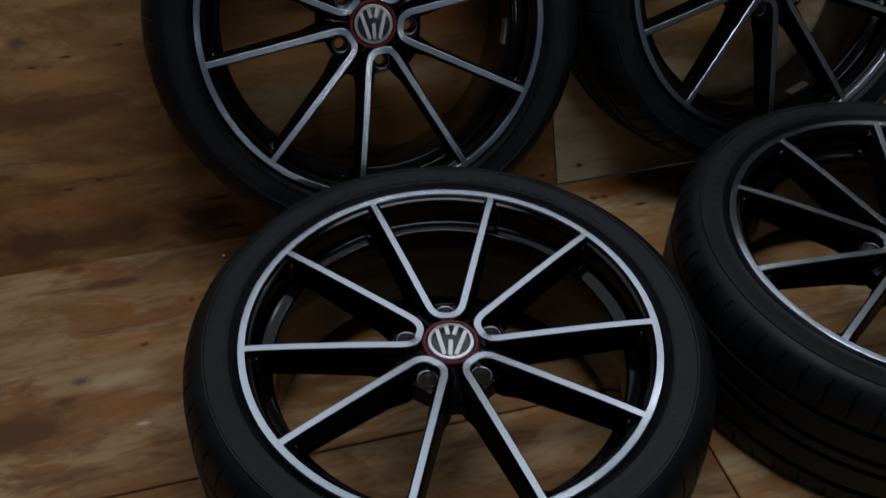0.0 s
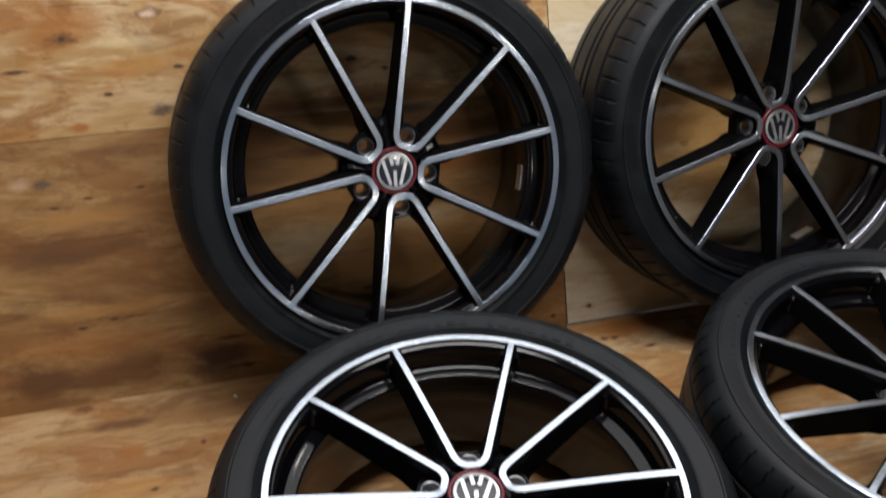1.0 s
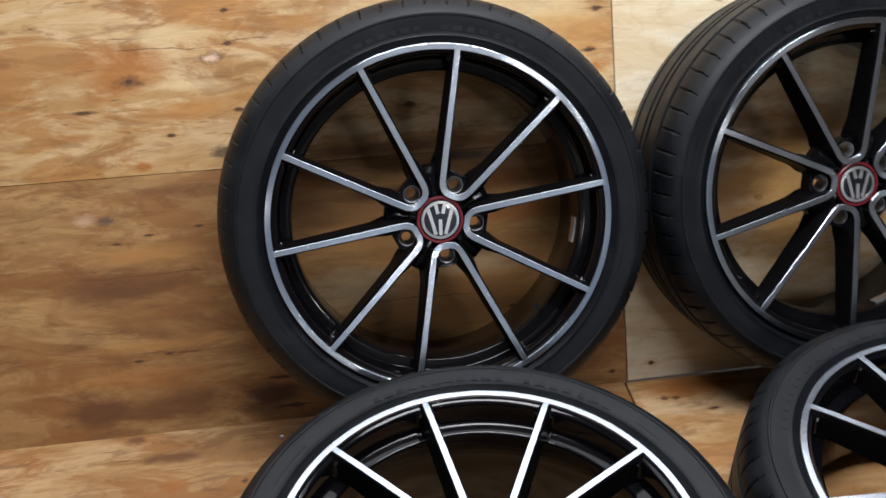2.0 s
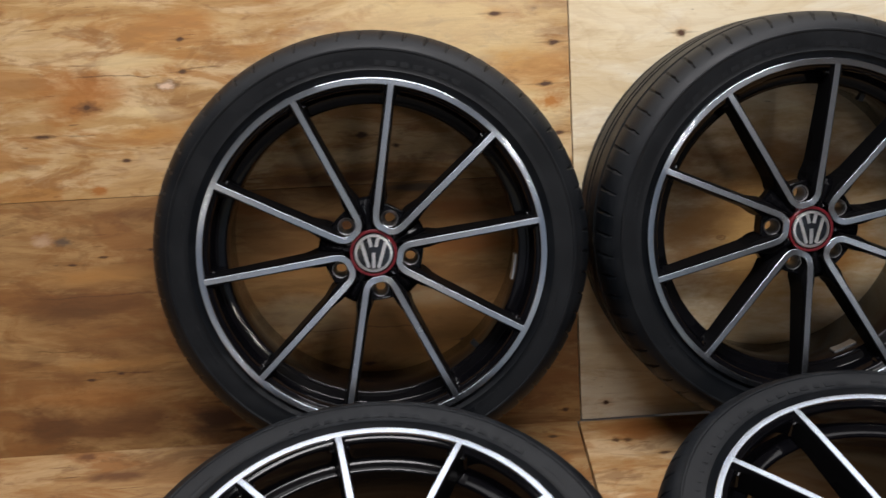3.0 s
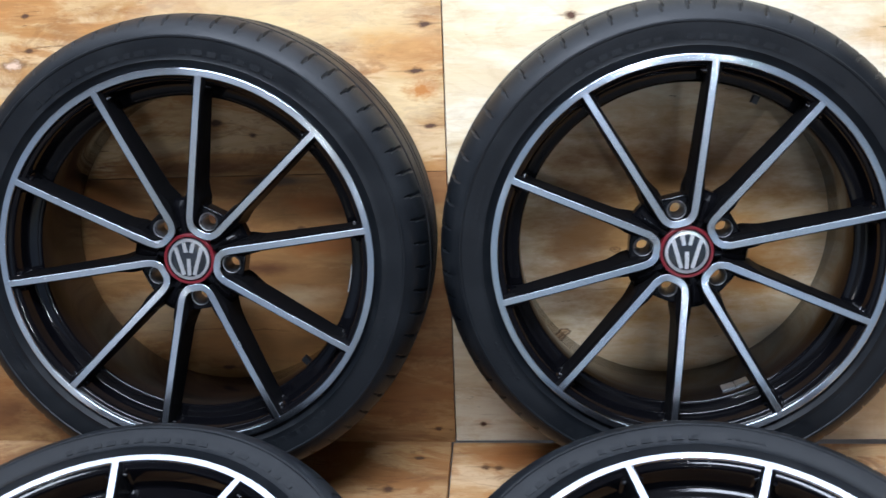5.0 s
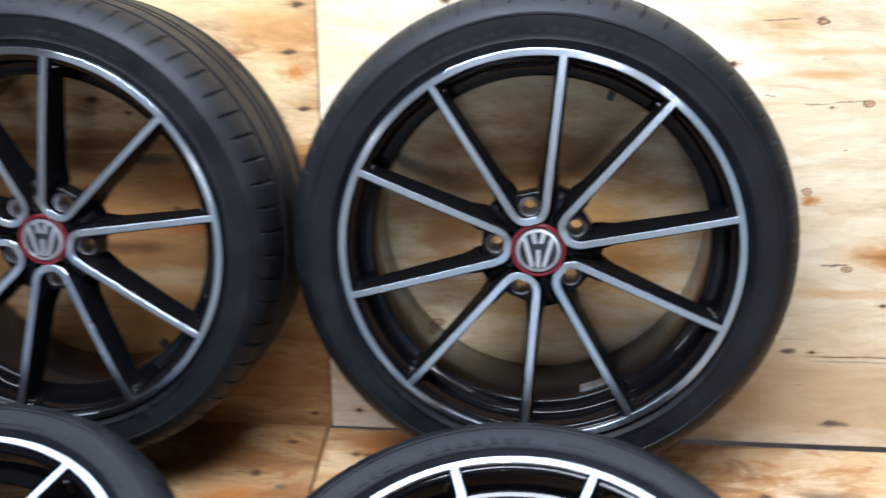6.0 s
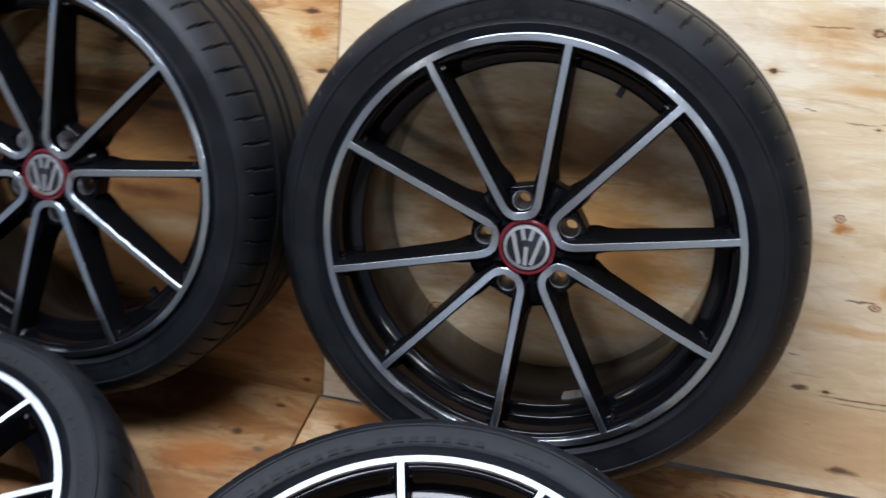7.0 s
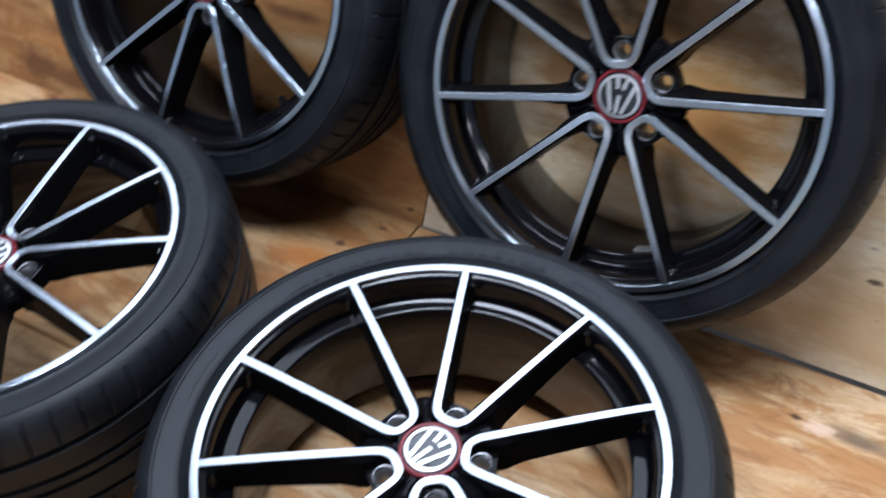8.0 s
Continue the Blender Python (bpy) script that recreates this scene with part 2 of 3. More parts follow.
# b: wide duller band along the lower edge of the board
SIDE_STAINS_AND_TONES = [("o", 1.232, 0.297, 0.046, 0.015, 1.0), ("d", 1.225, 0.297, 0.040, 0.004, 0.6), ("y", 1.205, 0.299, 0.062, 0.022, 0.4), ("y", 1.122, 0.586, 0.097, 0.006, 0.5), ("y", 1.112, 0.555, 0.042, 0.006, 0.6), ("y", 1.165, 0.243, 0.096, 0.007, 0.5),
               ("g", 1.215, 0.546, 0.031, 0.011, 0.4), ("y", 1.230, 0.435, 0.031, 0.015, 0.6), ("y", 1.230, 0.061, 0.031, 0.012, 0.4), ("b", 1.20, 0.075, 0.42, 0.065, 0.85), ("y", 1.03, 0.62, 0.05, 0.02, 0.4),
               ("h", 1.040, 0.629, 0.028, 0.0014, 0.9), ("h", 1.095, 0.517, 0.022, 0.0012, 0.8), ("h", 1.138, 0.518, 0.022, 0.0014, 0.8), ("h", 1.137, 0.285, 0.022, 0.0016, 1)]
SIDE_KNOTS = [("r", 1.095, 0.627, 0.009, 0.006, 1), ("r", 1.164, 0.515, 0.008, 0.006, 0.9), ("r", 1.092, 0.392, 0.008, 0.006, 0.8), ("o", 1.096, 0.378, 0.014, 0.009, 0.8), ("k", 0.979, 0.570, 0.006, 0.004, 1),
              ("r", 1.154, 0.279, 0.008, 0.005, 0.9), ("k", 1.116, 0.510, 0.003, 0.002, 1), ("k", 1.200, 0.463, 0.006, 0.002, 1), ("k", 1.236, 0.461, 0.007, 0.003, 1), ("k", 1.209, 0.226, 0.005, 0.003, 0.9),
              ("k", 1.232, 0.223, 0.006, 0.003, 1)]
SIDE_MARKS_AND_SHADE = [("r", 0.564, 0.182, 0.011, 0.006, 0.9), ("d", 0.852, 0.341, 0.040, 0.006, 0.9), ("r", 0.641, 0.312, 0.008, 0.005, 0.9), ("h", 0.70, 0.250, 0.120, 0.0014, 0.5), ("h", 0.76, 0.400, 0.110, 0.0014, 0.5),
              # broad y, d behind the right wheel: stain plus painted wheel shade and bounce
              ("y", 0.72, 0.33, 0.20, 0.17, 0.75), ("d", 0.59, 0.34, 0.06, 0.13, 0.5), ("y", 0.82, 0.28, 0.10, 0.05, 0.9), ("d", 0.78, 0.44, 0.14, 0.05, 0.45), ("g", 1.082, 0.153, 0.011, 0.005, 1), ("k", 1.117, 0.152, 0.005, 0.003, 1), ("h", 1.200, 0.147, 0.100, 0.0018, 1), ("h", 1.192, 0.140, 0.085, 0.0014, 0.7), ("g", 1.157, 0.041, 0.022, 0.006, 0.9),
              ("r", 1.283, 0.016, 0.009, 0.007, 1), ("k", 0.578, 0.662, 0.009, 0.006, 0.9), ("k", 0.435, 0.030, 0.006, 0.004, 0.9)]
FLOOR_STAINS = [("d", -0.533, -0.353, 0.063, 0.031, 1.0), ("d", -0.398, -0.064, 0.047, 0.013, 0.8), ("o", -0.395, -0.131, 0.022, 0.018, 0.9), ("y", -0.400, -0.203, 0.078, 0.017, 0.8), ("o", -0.387, -0.340, 0.048, 0.017, 0.7),
                ("p", -0.402, -0.282, 0.051, 0.017, 0.6), ("d", -0.477, -0.306, 0.020, 0.009, 0.8), ("g", -0.454, -0.271, 0.020, 0.010, 0.6), ("d", -0.470, -0.013, 0.019, 0.011, 0.8), ("h", -0.425, -0.171, 0.079, 0.002, 0.6),
                ("d", -0.485, -0.440, 0.060, 0.011, 0.6), ("o", 0.26, -0.150, 0.06, 0.030, 0.8)]
FLOOR_KNOTS = [("k", 0.334, -0.036, 0.009, 0.005, 0.9), ("k", 0.291, -0.101, 0.010, 0.007, 0.8), ("g", 0.336, -0.126, 0.010, 0.006, 0.8), ("c", -0.367, -0.375, 0.011, 0.005, 0.9), ("k", -0.285, -0.136, 0.006, 0.006, 0.9),
               ("k", -0.363, -0.219, 0.007, 0.005, 0.9)]
SIDE_FLOOR_SPOTS = [("k", 0.440, -0.054, 0.009, 0.006, 0.9), ("k", 0.459, -0.056, 0.009, 0.006, 0.9), ("k", 0.514, -0.093, 0.011, 0.005, 0.8), ("o", 0.498, -0.030, 0.06, 0.030, 0.7), ("g", 1.135, -0.098, 0.045, 0.012, 0.7),
                    ("c", 1.078, -0.103, 0.025, 0.013, 0.9), ("k", 1.048, -0.098, 0.010, 0.006, 0.8)]
ply_warm = plywood("warm_plywood", (0.71, 0.51, 0.28), (0.61, 0.40, 0.18), (0.51, 0.30, 0.11), (0.24, 0.10, 0.028), (0.44, 0.20, 0.048), TOP_STAINS_AND_LIGHT + TOP_KNOTS, (0, 0, 0), 0.80, 1.15)
ply_brown = plywood("brown_plywood", (0.51, 0.305, 0.120), (0.42, 0.232, 0.084), (0.325, 0.160, 0.051), (0.135, 0.056, 0.018), (0.285, 0.117, 0.031), LOW_STAINS + LOW_KNOTS, (4.3, 2.1, 0), 0.70, 0.8)
ply_pale = plywood("pale_plywood", (0.87, 0.78, 0.60), (0.83, 0.715, 0.505), (0.79, 0.655, 0.43), (0.44, 0.27, 0.115), (0.71, 0.54, 0.30), SIDE_STAINS_AND_TONES + SIDE_KNOTS + SIDE_MARKS_AND_SHADE, (9.7, 5.5, 0), 0.50, 0.36)
ply_floor = plywood("floor_plywood", (0.52, 0.34, 0.165), (0.44, 0.26, 0.105), (0.36, 0.19, 0.066), (0.16, 0.066, 0.020), (0.31, 0.13, 0.034), FLOOR_STAINS + FLOOR_KNOTS, (15.1, 8.4, 0), 0.85, 1.35)
ply_side_floor = plywood("side_floor_plywood", (0.72, 0.52, 0.30), (0.63, 0.41, 0.20), (0.52, 0.30, 0.12), (0.24, 0.10, 0.032), (0.45, 0.20, 0.055), SIDE_FLOOR_SPOTS, (21.4, 3.3, 0), 0.80, 1.2)


def plain(name, colour, rough, metal=0.0, grit=60.0, wear=0.15, relief=0.1, coat=0.0, gloss=0.5):
    m, t, b = material(name)
    raw = t.nodes.new("ShaderNodeTexCoord").outputs["Object"]
    n = noise_at(t, raw, grit, 5)
    n2 = noise_at(t, raw, grit * 0.12, 3)
    lo = tuple(c * (1 - wear) for c in colour)
    hi = tuple(min(1, c * (1 + wear)) for c in colour)
    t.links.new(mix(t, calc(t, "MULTIPLY", calc(t, "ADD", n, n2), 0.5), lo, hi), b.inputs["Base Color"])
    t.links.new(ramp(t, n2, (0.3, rough * 0.85), (0.7, min(1, rough * 1.15))), b.inputs["Roughness"])
    b.inputs["Metallic"].default_value = metal
    b.inputs["Coat Weight"].default_value = coat
    b.inputs["Specular IOR Level"].default_value = gloss
    b.inputs["Coat Roughness"].default_value = 0.05
    bump(t, b, n, relief, 0.0006)
    return m


def dusty_rubber(name):
    """Black tyre rubber, bluish and slightly sheeny, with grey dust in uneven patches."""
    m, t, b = material(name)
    raw = t.nodes.new("ShaderNodeTexCoord").outputs["Object"]
    grain = noise_at(t, raw, 420, 4)
    patch = noise_at(t, raw, 17, 6, 0.62, 0.4)
    broad = noise_at(t, raw, 4.5, 3)
    dust = calc(t, "MULTIPLY", ramp(t, patch, (0.44, 0.0), (0.66, 1.0)), ramp(t, broad, (0.35, 0.2), (0.65, 1.0)))
    colour = mix(t, grain, (0.0030, 0.0042, 0.0060), (0.0048, 0.0064, 0.0086))
    t.links.new(mix(t, calc(t, "MULTIPLY", dust, 0.75), colour, (0.0135, 0.0158, 0.0182)), b.inputs["Base Color"])
    t.links.new(ramp(t, patch, (0.35, 0.42), (0.65, 0.56)), b.inputs["Roughness"])
    b.inputs["Specular IOR Level"].default_value = 0.31
    bump(t, b, calc(t, "ADD", grain, calc(t, "MULTIPLY", patch, 1.2)), 0.28, 0.0009)
    return m


def machined(name, rough, grooves):
    """Diamond-cut aluminium: fine turning lines round the wheel's axis. grooves: how strongly they stretch the gloss."""
    m, t, b = material(name)
    raw = t.nodes.new("ShaderNodeTexCoord").outputs["Object"]
    sep = t.nodes.new("ShaderNodeSeparateXYZ")
    t.links.new(raw, sep.inputs[0])
    r = calc(t, "SQRT", calc(t, "ADD", calc(t, "MULTIPLY", sep.outputs[0], sep.outputs[0]), calc(t, "MULTIPLY", sep.outputs[1], sep.outputs[1])))
    line = t.nodes.new("ShaderNodeTexNoise")
    line.noise_dimensions = "1D"
    line.inputs["Scale"].default_value = 700
    t.links.new(r, line.inputs["W"])
    big = noise_at(t, raw, 25, 3)
    t.links.new(mix(t, line.outputs["Fac"], (0.53, 0.59, 0.67), (0.64, 0.69, 0.76)), b.inputs["Base Color"])
    b.inputs["Metallic"].default_value = 1.0
    t.links.new(ramp(t, big, (0.3, rough * 0.9), (0.7, rough * 1.1)), b.inputs["Roughness"])
    out = t.nodes.new("ShaderNodeCombineXYZ")
    t.links.new(sep.outputs[0], out.inputs[0])
    t.links.new(sep.outputs[1], out.inputs[1])
    turn = t.nodes.new("ShaderNodeVectorTransform")
    turn.vector_type, turn.convert_from, turn.convert_to = "VECTOR", "OBJECT", "WORLD"
    t.links.new(out.outputs[0], turn.inputs[0])
    t.links.new(turn.outputs[0], b.inputs["Tangent"])
    b.inputs["Anisotropic"].default_value = grooves
    return m


rubber = dusty_rubber("tyre_rubber")
gloss_black = plain("gloss_black_paint", (0.003, 0.003, 0.004), 0.09, 0, 40, 0.2, 0.01, 0.0, 0.36)
barrel_black = plain("barrel_black_paint", (0.003, 0.003, 0.004), 0.09, 0, 40, 0.2, 0.01, 0.0, 0.28)
spoke_black = plain("spoke_black_paint", (0.0045, 0.0045, 0.005), 0.30, 0, 40, 0.2, 0.02, 0.0, 0.012)
hub_black = plain("hub_black_paint", (0.004, 0.004, 0.005), 0.12, 0, 40, 0.2, 0.01, 0.0, 0.16)
cut_metal = machined("machined_aluminium", 0.21, 1.0)
spoke_metal = machined("machined_spoke_aluminium", 0.25, 0.55)
seat_metal = plain("worn_steel", (0.42, 0.42, 0.43), 0.38, 1.0, 200, 0.25, 0.2)
lead = plain("weight_metal", (0.62, 0.64, 0.66), 0.40, 0.9, 120, 0.15, 0.1)
chrome = plain("emblem_chrome", (0.86, 0.87, 0.89), 0.34, 1.0, 50, 0.05, 0.0)
cap_black = plain("cap_black", (0.010, 0.012, 0.016), 0.18, 0, 50, 0.1, 0.0, 0.6)
red = plain("dark_red", (0.14, 0.006, 0.012), 0.35, 0, 80, 0.15, 0.05)
concrete = plain("concrete", (0.28, 0.27, 0.26), 0.85, 0, 9, 0.25, 0.4)
plaster = plain("grey_plaster", (0.30, 0.30, 0.31), 0.9, 0, 6, 0.06, 0.2)


# ---- building helpers ----
def mesh_of(name, verts, faces, mat, smooth=False):
    me = bpy.data.meshes.new(name)
    me.from_pydata(verts, [], faces)
    me.materials.append(mat)
    if smooth:
        me.polygons.foreach_set("use_smooth", [True] * len(me.polygons))
    me.validate()
    me.update()
    return me


def piece(name, me, parent, m=None, label=""):
    ob = new(name, me)
    ob.parent = parent
    if m is not None:
        ob.matrix_basis = m
    return tagged(ob, label)


def part(name, bm, mat, parent, label="", smooth=False):
    bmesh.ops.recalc_face_normals(bm, faces=bm.faces)
    me = bpy.data.meshes.new(name)
    bm.to_mesh(me)
    bm.free()
    me.materials.append(mat)
    if smooth:
        me.polygons.foreach_set("use_smooth", [True] * len(me.polygons))
    return piece(name, me, parent, None, label)


def lathe(name, profile, steps, mat, dip=None, closed=False, sharp=35):
    """Turns a profile of (r, z) round the z axis. dip(j, i) gives how far a vertex sinks towards the axis."""
    n = len(profile)
    verts, faces = [], []
    for j in range(steps):
        a = 2 * np.pi * j / steps
        for i, (r, z) in enumerate(profile):
            rr = r - (dip(j, i) if dip else 0)
            verts.append((rr * np.cos(a), rr * np.sin(a), z))
    for j in range(steps):
        k = (j + 1) % steps
        for i in range(n if closed else n - 1):
            i2 = (i + 1) % n
            faces.append((j * n + i, k * n + i, k * n + i2, j * n + i2))
    me = mesh_of(name, verts, faces, mat, True)
    me.set_sharp_from_angle(angle=radians(sharp))
    return me


def slab(x0, x1, y0, y1, z0, z1, bevel=0.0015):
    bm = bmesh.new()
    bmesh.ops.create_cube(bm, size=1)
    for v in bm.verts:
        v.co = ((x0 + x1) / 2 + v.co.x * (x1 - x0), (y0 + y1) / 2 + v.co.y * (y1 - y0), (z0 + z1) / 2 + v.co.z * (z1 - z0))
    if bevel:
        bmesh.ops.bevel(bm, geom=list(bm.edges), offset=bevel, segments=1, affect="EDGES")
    return bm


def structure(name, bm, mat, label, category, m=None):
    ob = part(name, bm, mat, None, label)
    if m is not None:
        ob.matrix_basis = m
    return tagged(ob, label, category, kind="structure")


# ---- the workshop around ----
structure("ground", slab(-60, 60, -60, 60, -0.30, -0.018, 0), concrete, "grey concrete ground under the plywood sheets", "ground")
# room is unseen and assumed; its window openings give the left wheel's strips sky
structure("wall_north", slab(-2.6, 3.8, 1.30, 1.45, -0.018, 2.75, 0), plaster, "plain grey plastered workshop wall behind the boards", "wall")
structure("wall_west", slab(-2.75, -2.6, -2.6, 1.45, -0.018, 2.75, 0), plaster, "plain grey plastered workshop side wall", "wall")
structure("wall_west_end", slab(-2.75, -2.6, -4.6, -4.3, -0.018, 2.75, 0), plaster, "plain grey plastered corner of the workshop side wall", "wall")
structure("wall_west_breast", slab(-2.75, -2.6, -4.3, -2.6, -0.018, 0.55, 0), plaster, "plain grey plastered wall under the added side opening", "wall")
structure("wall_west_lintel", slab(-2.75, -2.6, -4.3, -2.6, 2.10, 2.75, 0), plaster, "plain grey plastered wall over the added side opening", "wall")
structure("wall_east", slab(3.8, 3.95, -4.6, 1.45, -0.018, 2.75, 0), plaster, "plain grey plastered workshop side wall", "wall")
structure("wall_south_west", slab(-2.6, -2.45, -4.6, -4.45, -0.018, 2.75, 0), plaster, "plain grey plastered wall beside the added window opening", "wall")
structure("wall_south_mid", slab(-1.05, -0.1, -4.6, -4.45, -0.018, 2.75, 0), plaster, "plain grey plastered wall between the added window opening and assumed door", "wall")
structure("wall_south_east", slab(2.4, 3.8, -4.6, -4.45, -0.018, 2.75, 0), plaster, "plain grey plastered wall beside the assumed workshop door", "wall")
structure("added_window_breast", slab(-2.45, -1.05, -4.6, -4.45, -0.018, 0.55, 0), plaster, "plain grey plastered wall under the added window opening", "wall")
structure("added_window_lintel", slab(-2.45, -1.05, -4.6, -4.45, 2.10, 2.75, 0), plaster, "plain grey plastered wall over the added window opening", "wall")
structure("door_lintel", slab(-0.1, 2.4, -4.6, -4.45, 2.25, 2.75, 0), plaster, "plain grey plastered lintel over the assumed workshop door", "wall")
structure("ceiling", slab(-2.75, 3.95, -4.6, 1.45, 2.75, 2.9, 0), plaster, "plain grey plastered workshop ceiling", "ceiling")

def raised_slab(x0, x1, y0_left, y0_right, y1):
    """A board whose lower edge runs slightly askew, so that a dark gap opens along the floor."""
    bm = slab(x0, x1, y0_left, y1, -0.018, 0, 0.0008)
    for v in bm.verts:
        if v.co.y < y0_left + 0.01:
            v.co.y += (y0_right - y0_left) * (v.co.x - x0) / (x1 - x0)
    return bm


# plywood sheets on the floor
structure("floor_sheet_back", slab(-1.60, 0.3825, -0.488, 0.004, -0.018, 0), ply_floor, "orange-brown plywood sheet on the ground along the leaning boards", "floor")
structure("floor_sheet_front", slab(-1.60, 0.3825, -1.60, -0.491, -0.018, 0), ply_floor, "orange-brown plywood sheet lying on the ground", "floor")
structure("floor_sheet_side", slab(0.3855, 2.40, -1.60, -0.001, -0.018, 0), ply_side_floor, "orange-brown knotty plywood sheet lying on the ground", "floor")

# plywood boards leaning back: local x along, y up the board, z out of its face
BOARD = pose(0, 0, 0, 90, 0, 0)
BOARD = Matrix.Rotation(-LEAN, 4, "X") @ BOARD
structure("wall_board_low", slab(-1.60, 0.3885, -0.001, 0.4370, -0.018, 0, 0.0003), ply_brown, "brown plywood backdrop board with dark stains near the floor", "wall", BOARD)
structure("wall_board_top", slab(-1.60, 0.3885, 0.4380, 1.22, -0.018, 0, 0.0003), ply_warm, "warm honey-coloured knotty plywood backdrop board", "wall", BOARD)
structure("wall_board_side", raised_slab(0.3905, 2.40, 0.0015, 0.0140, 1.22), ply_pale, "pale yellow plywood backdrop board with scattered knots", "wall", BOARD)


# ---- wheels ----
TYRE = [(0.2560, 0.1010), (0.2600, 0.1050), (0.2655, 0.1095), (0.2685, 0.1145), (0.2705, 0.1138), (0.2760, 0.1142), (0.2850, 0.1160), (0.2935, 0.1162), (0.2945, 0.1174),
        (0.2965, 0.1174), (0.2975, 0.1157), (0.3035, 0.1128), (0.3085, 0.1082), (0.3130, 0.1022), (0.3170, 0.0940), (0.3200, 0.0840), (0.3218, 0.0700), (0.3222, 0.0620),
        (0.3150, 0.0610), (0.3150, 0.0520), (0.3228, 0.0510), (0.3232, 0.0300), (0.3234, 0.0160), (0.3160, 0.0155), (0.3160, 0.0065), (0.3235, 0.0060)]
TYRE_MID = -0.1125
TYRE = [(r + max(0.0, r - 0.2685) * 0.109, w) for r, w in TYRE]
tyre_profile = [(r, TYRE_MID + w) for r, w in TYRE] + [(r, TYRE_MID - w) for r, w in reversed(TYRE)]
PITCHES, SUB = 62, 14


def tread_dip(j, i):
    """Slits cut across the shoulders, slanting and tapering towards the sidewall."""
    last = len(tyre_profile) - 1
    k = min(i, last - i)
    side = 0 if i * 2 < last else 7
    if 12 <= k <= 16 and (j + side + (k - 12) // 2) % SUB == 0:
        return (0.0014, 0.0034, 0.0044, 0.0044, 0.0028)[k - 12]
    return 0.0


tyre_mesh = lathe("tyre", tyre_profile, PITCHES * SUB, rubber, tread_dip, False, 30)

lip_mesh = lathe("rim_lip", [(0.2486, -0.0016), (0.2489, -0.0004), (0.2494, 0.0002), (0.2499, 0.0003), (0.2572, 0.0003), (0.2577, 0.0001), (0.2582, -0.0006), (0.2584, -0.0040), (0.2575, -0.0120), (0.2482, -0.0060)], 256, cut_metal, None, True, 12)
barrel_mesh = lathe("barrel", [(0.2575, -0.0110), (0.2484, -0.0030), (0.2476, -0.0046), (0.2462, -0.0056), (0.2430, -0.0062), (0.2416, -0.0080), (0.2408, -0.0120), (0.2390, -0.0300),
                               (0.2384, -0.0380), (0.2376, -0.0404), (0.2356, -0.0418),
                               (0.2246, -0.0440), (0.2222, -0.0446), (0.2208, -0.0458), (0.2201, -0.0480), (0.2200, -0.0900), (0.2240, -0.1100), (0.2290, -0.1900), (0.2360, -0.2060), (0.2540, -0.2120),
                               (0.2580, -0.2180), (0.2540, -0.2200), (0.2400, -0.2140), (0.2320, -0.1900), (0.2280, -0.1100), (0.2250, -0.0900), (0.2240, -0.0600), (0.2380, -0.0450)],
                    256, barrel_black, None, False, 75)


def face_z(r):
    """Height of the spokes' outer face at the radius r: the wheel is slightly dished towards the hub."""
    k = min(1.0, max(0.0, (r - 0.036) / 0.212))
    return -0.0175 * (1 - k) ** 1.35


HALF = radians(19.37)
ARM_IN, ARM_OUT = Vector((0.0172, 0.0415)), Vector((0.2445 * np.sin(HALF), 0.2445 * np.cos(HALF)))


def turned(v, a):
    """The point v of a pair whose middle points along y, turned so that the middle lies at the angle a."""
    c, s = np.cos(a - np.pi / 2), np.sin(a - np.pi / 2)
    return (v[0] * c - v[1] * s, v[0] * s + v[1] * c)


def spoke_mesh(a, side):
    verts, faces, n = [], [], 22
    d = Vector((ARM_OUT.x * side - ARM_IN.x * side, ARM_OUT.y - ARM_IN.y))
    across = Vector((d.y, -d.x)).normalized()
    for i in range(n):
        k = i / (n - 1) * 1.030
        p = Vector((ARM_IN.x * side, ARM_IN.y)) + d * k
        top = face_z(p.length) - 0.0012
        deep = 0.053 - 0.015 * k
        flare = 0.0045 * max(0.0, (k - 0.88) / 0.12) ** 1.5 + 0.0055 * max(0.0, 1 - abs(k - 0.17) / 0.11)
        w0, w1 = 0.0052 - 0.0005 * k, 0.0105 - 0.0025 * k + flare
        ring = [(-w0, top), (w0, top), (w0 + 0.0012, top - 0.0014), (w0 + 0.0020 + flare * 0.7, top - 0.006), (w1, top - deep), (-w1, top - deep), (-w0 - 0.0020 - flare * 0.7, top - 0.006), (-w0 - 0.0012, top - 0.0014)]
        for o, z in ring:
            q = turned(p + across * o, a)
            verts.append((*q, z))
    for i in range(n - 1):
        for j in range(8):
            faces.append((i * 8 + j, i * 8 + (j + 1) % 8, i * 8 + 8 + (j + 1) % 8, i * 8 + 8 + j))
    faces += [tuple(range(8)), tuple(range((n - 1) * 8, n * 8))]
    bm = bmesh.new()
    vs = [bm.verts.new(v) for v in verts]
    for f in faces:
        bm.faces.new([vs[i] for i in f])
    return bm


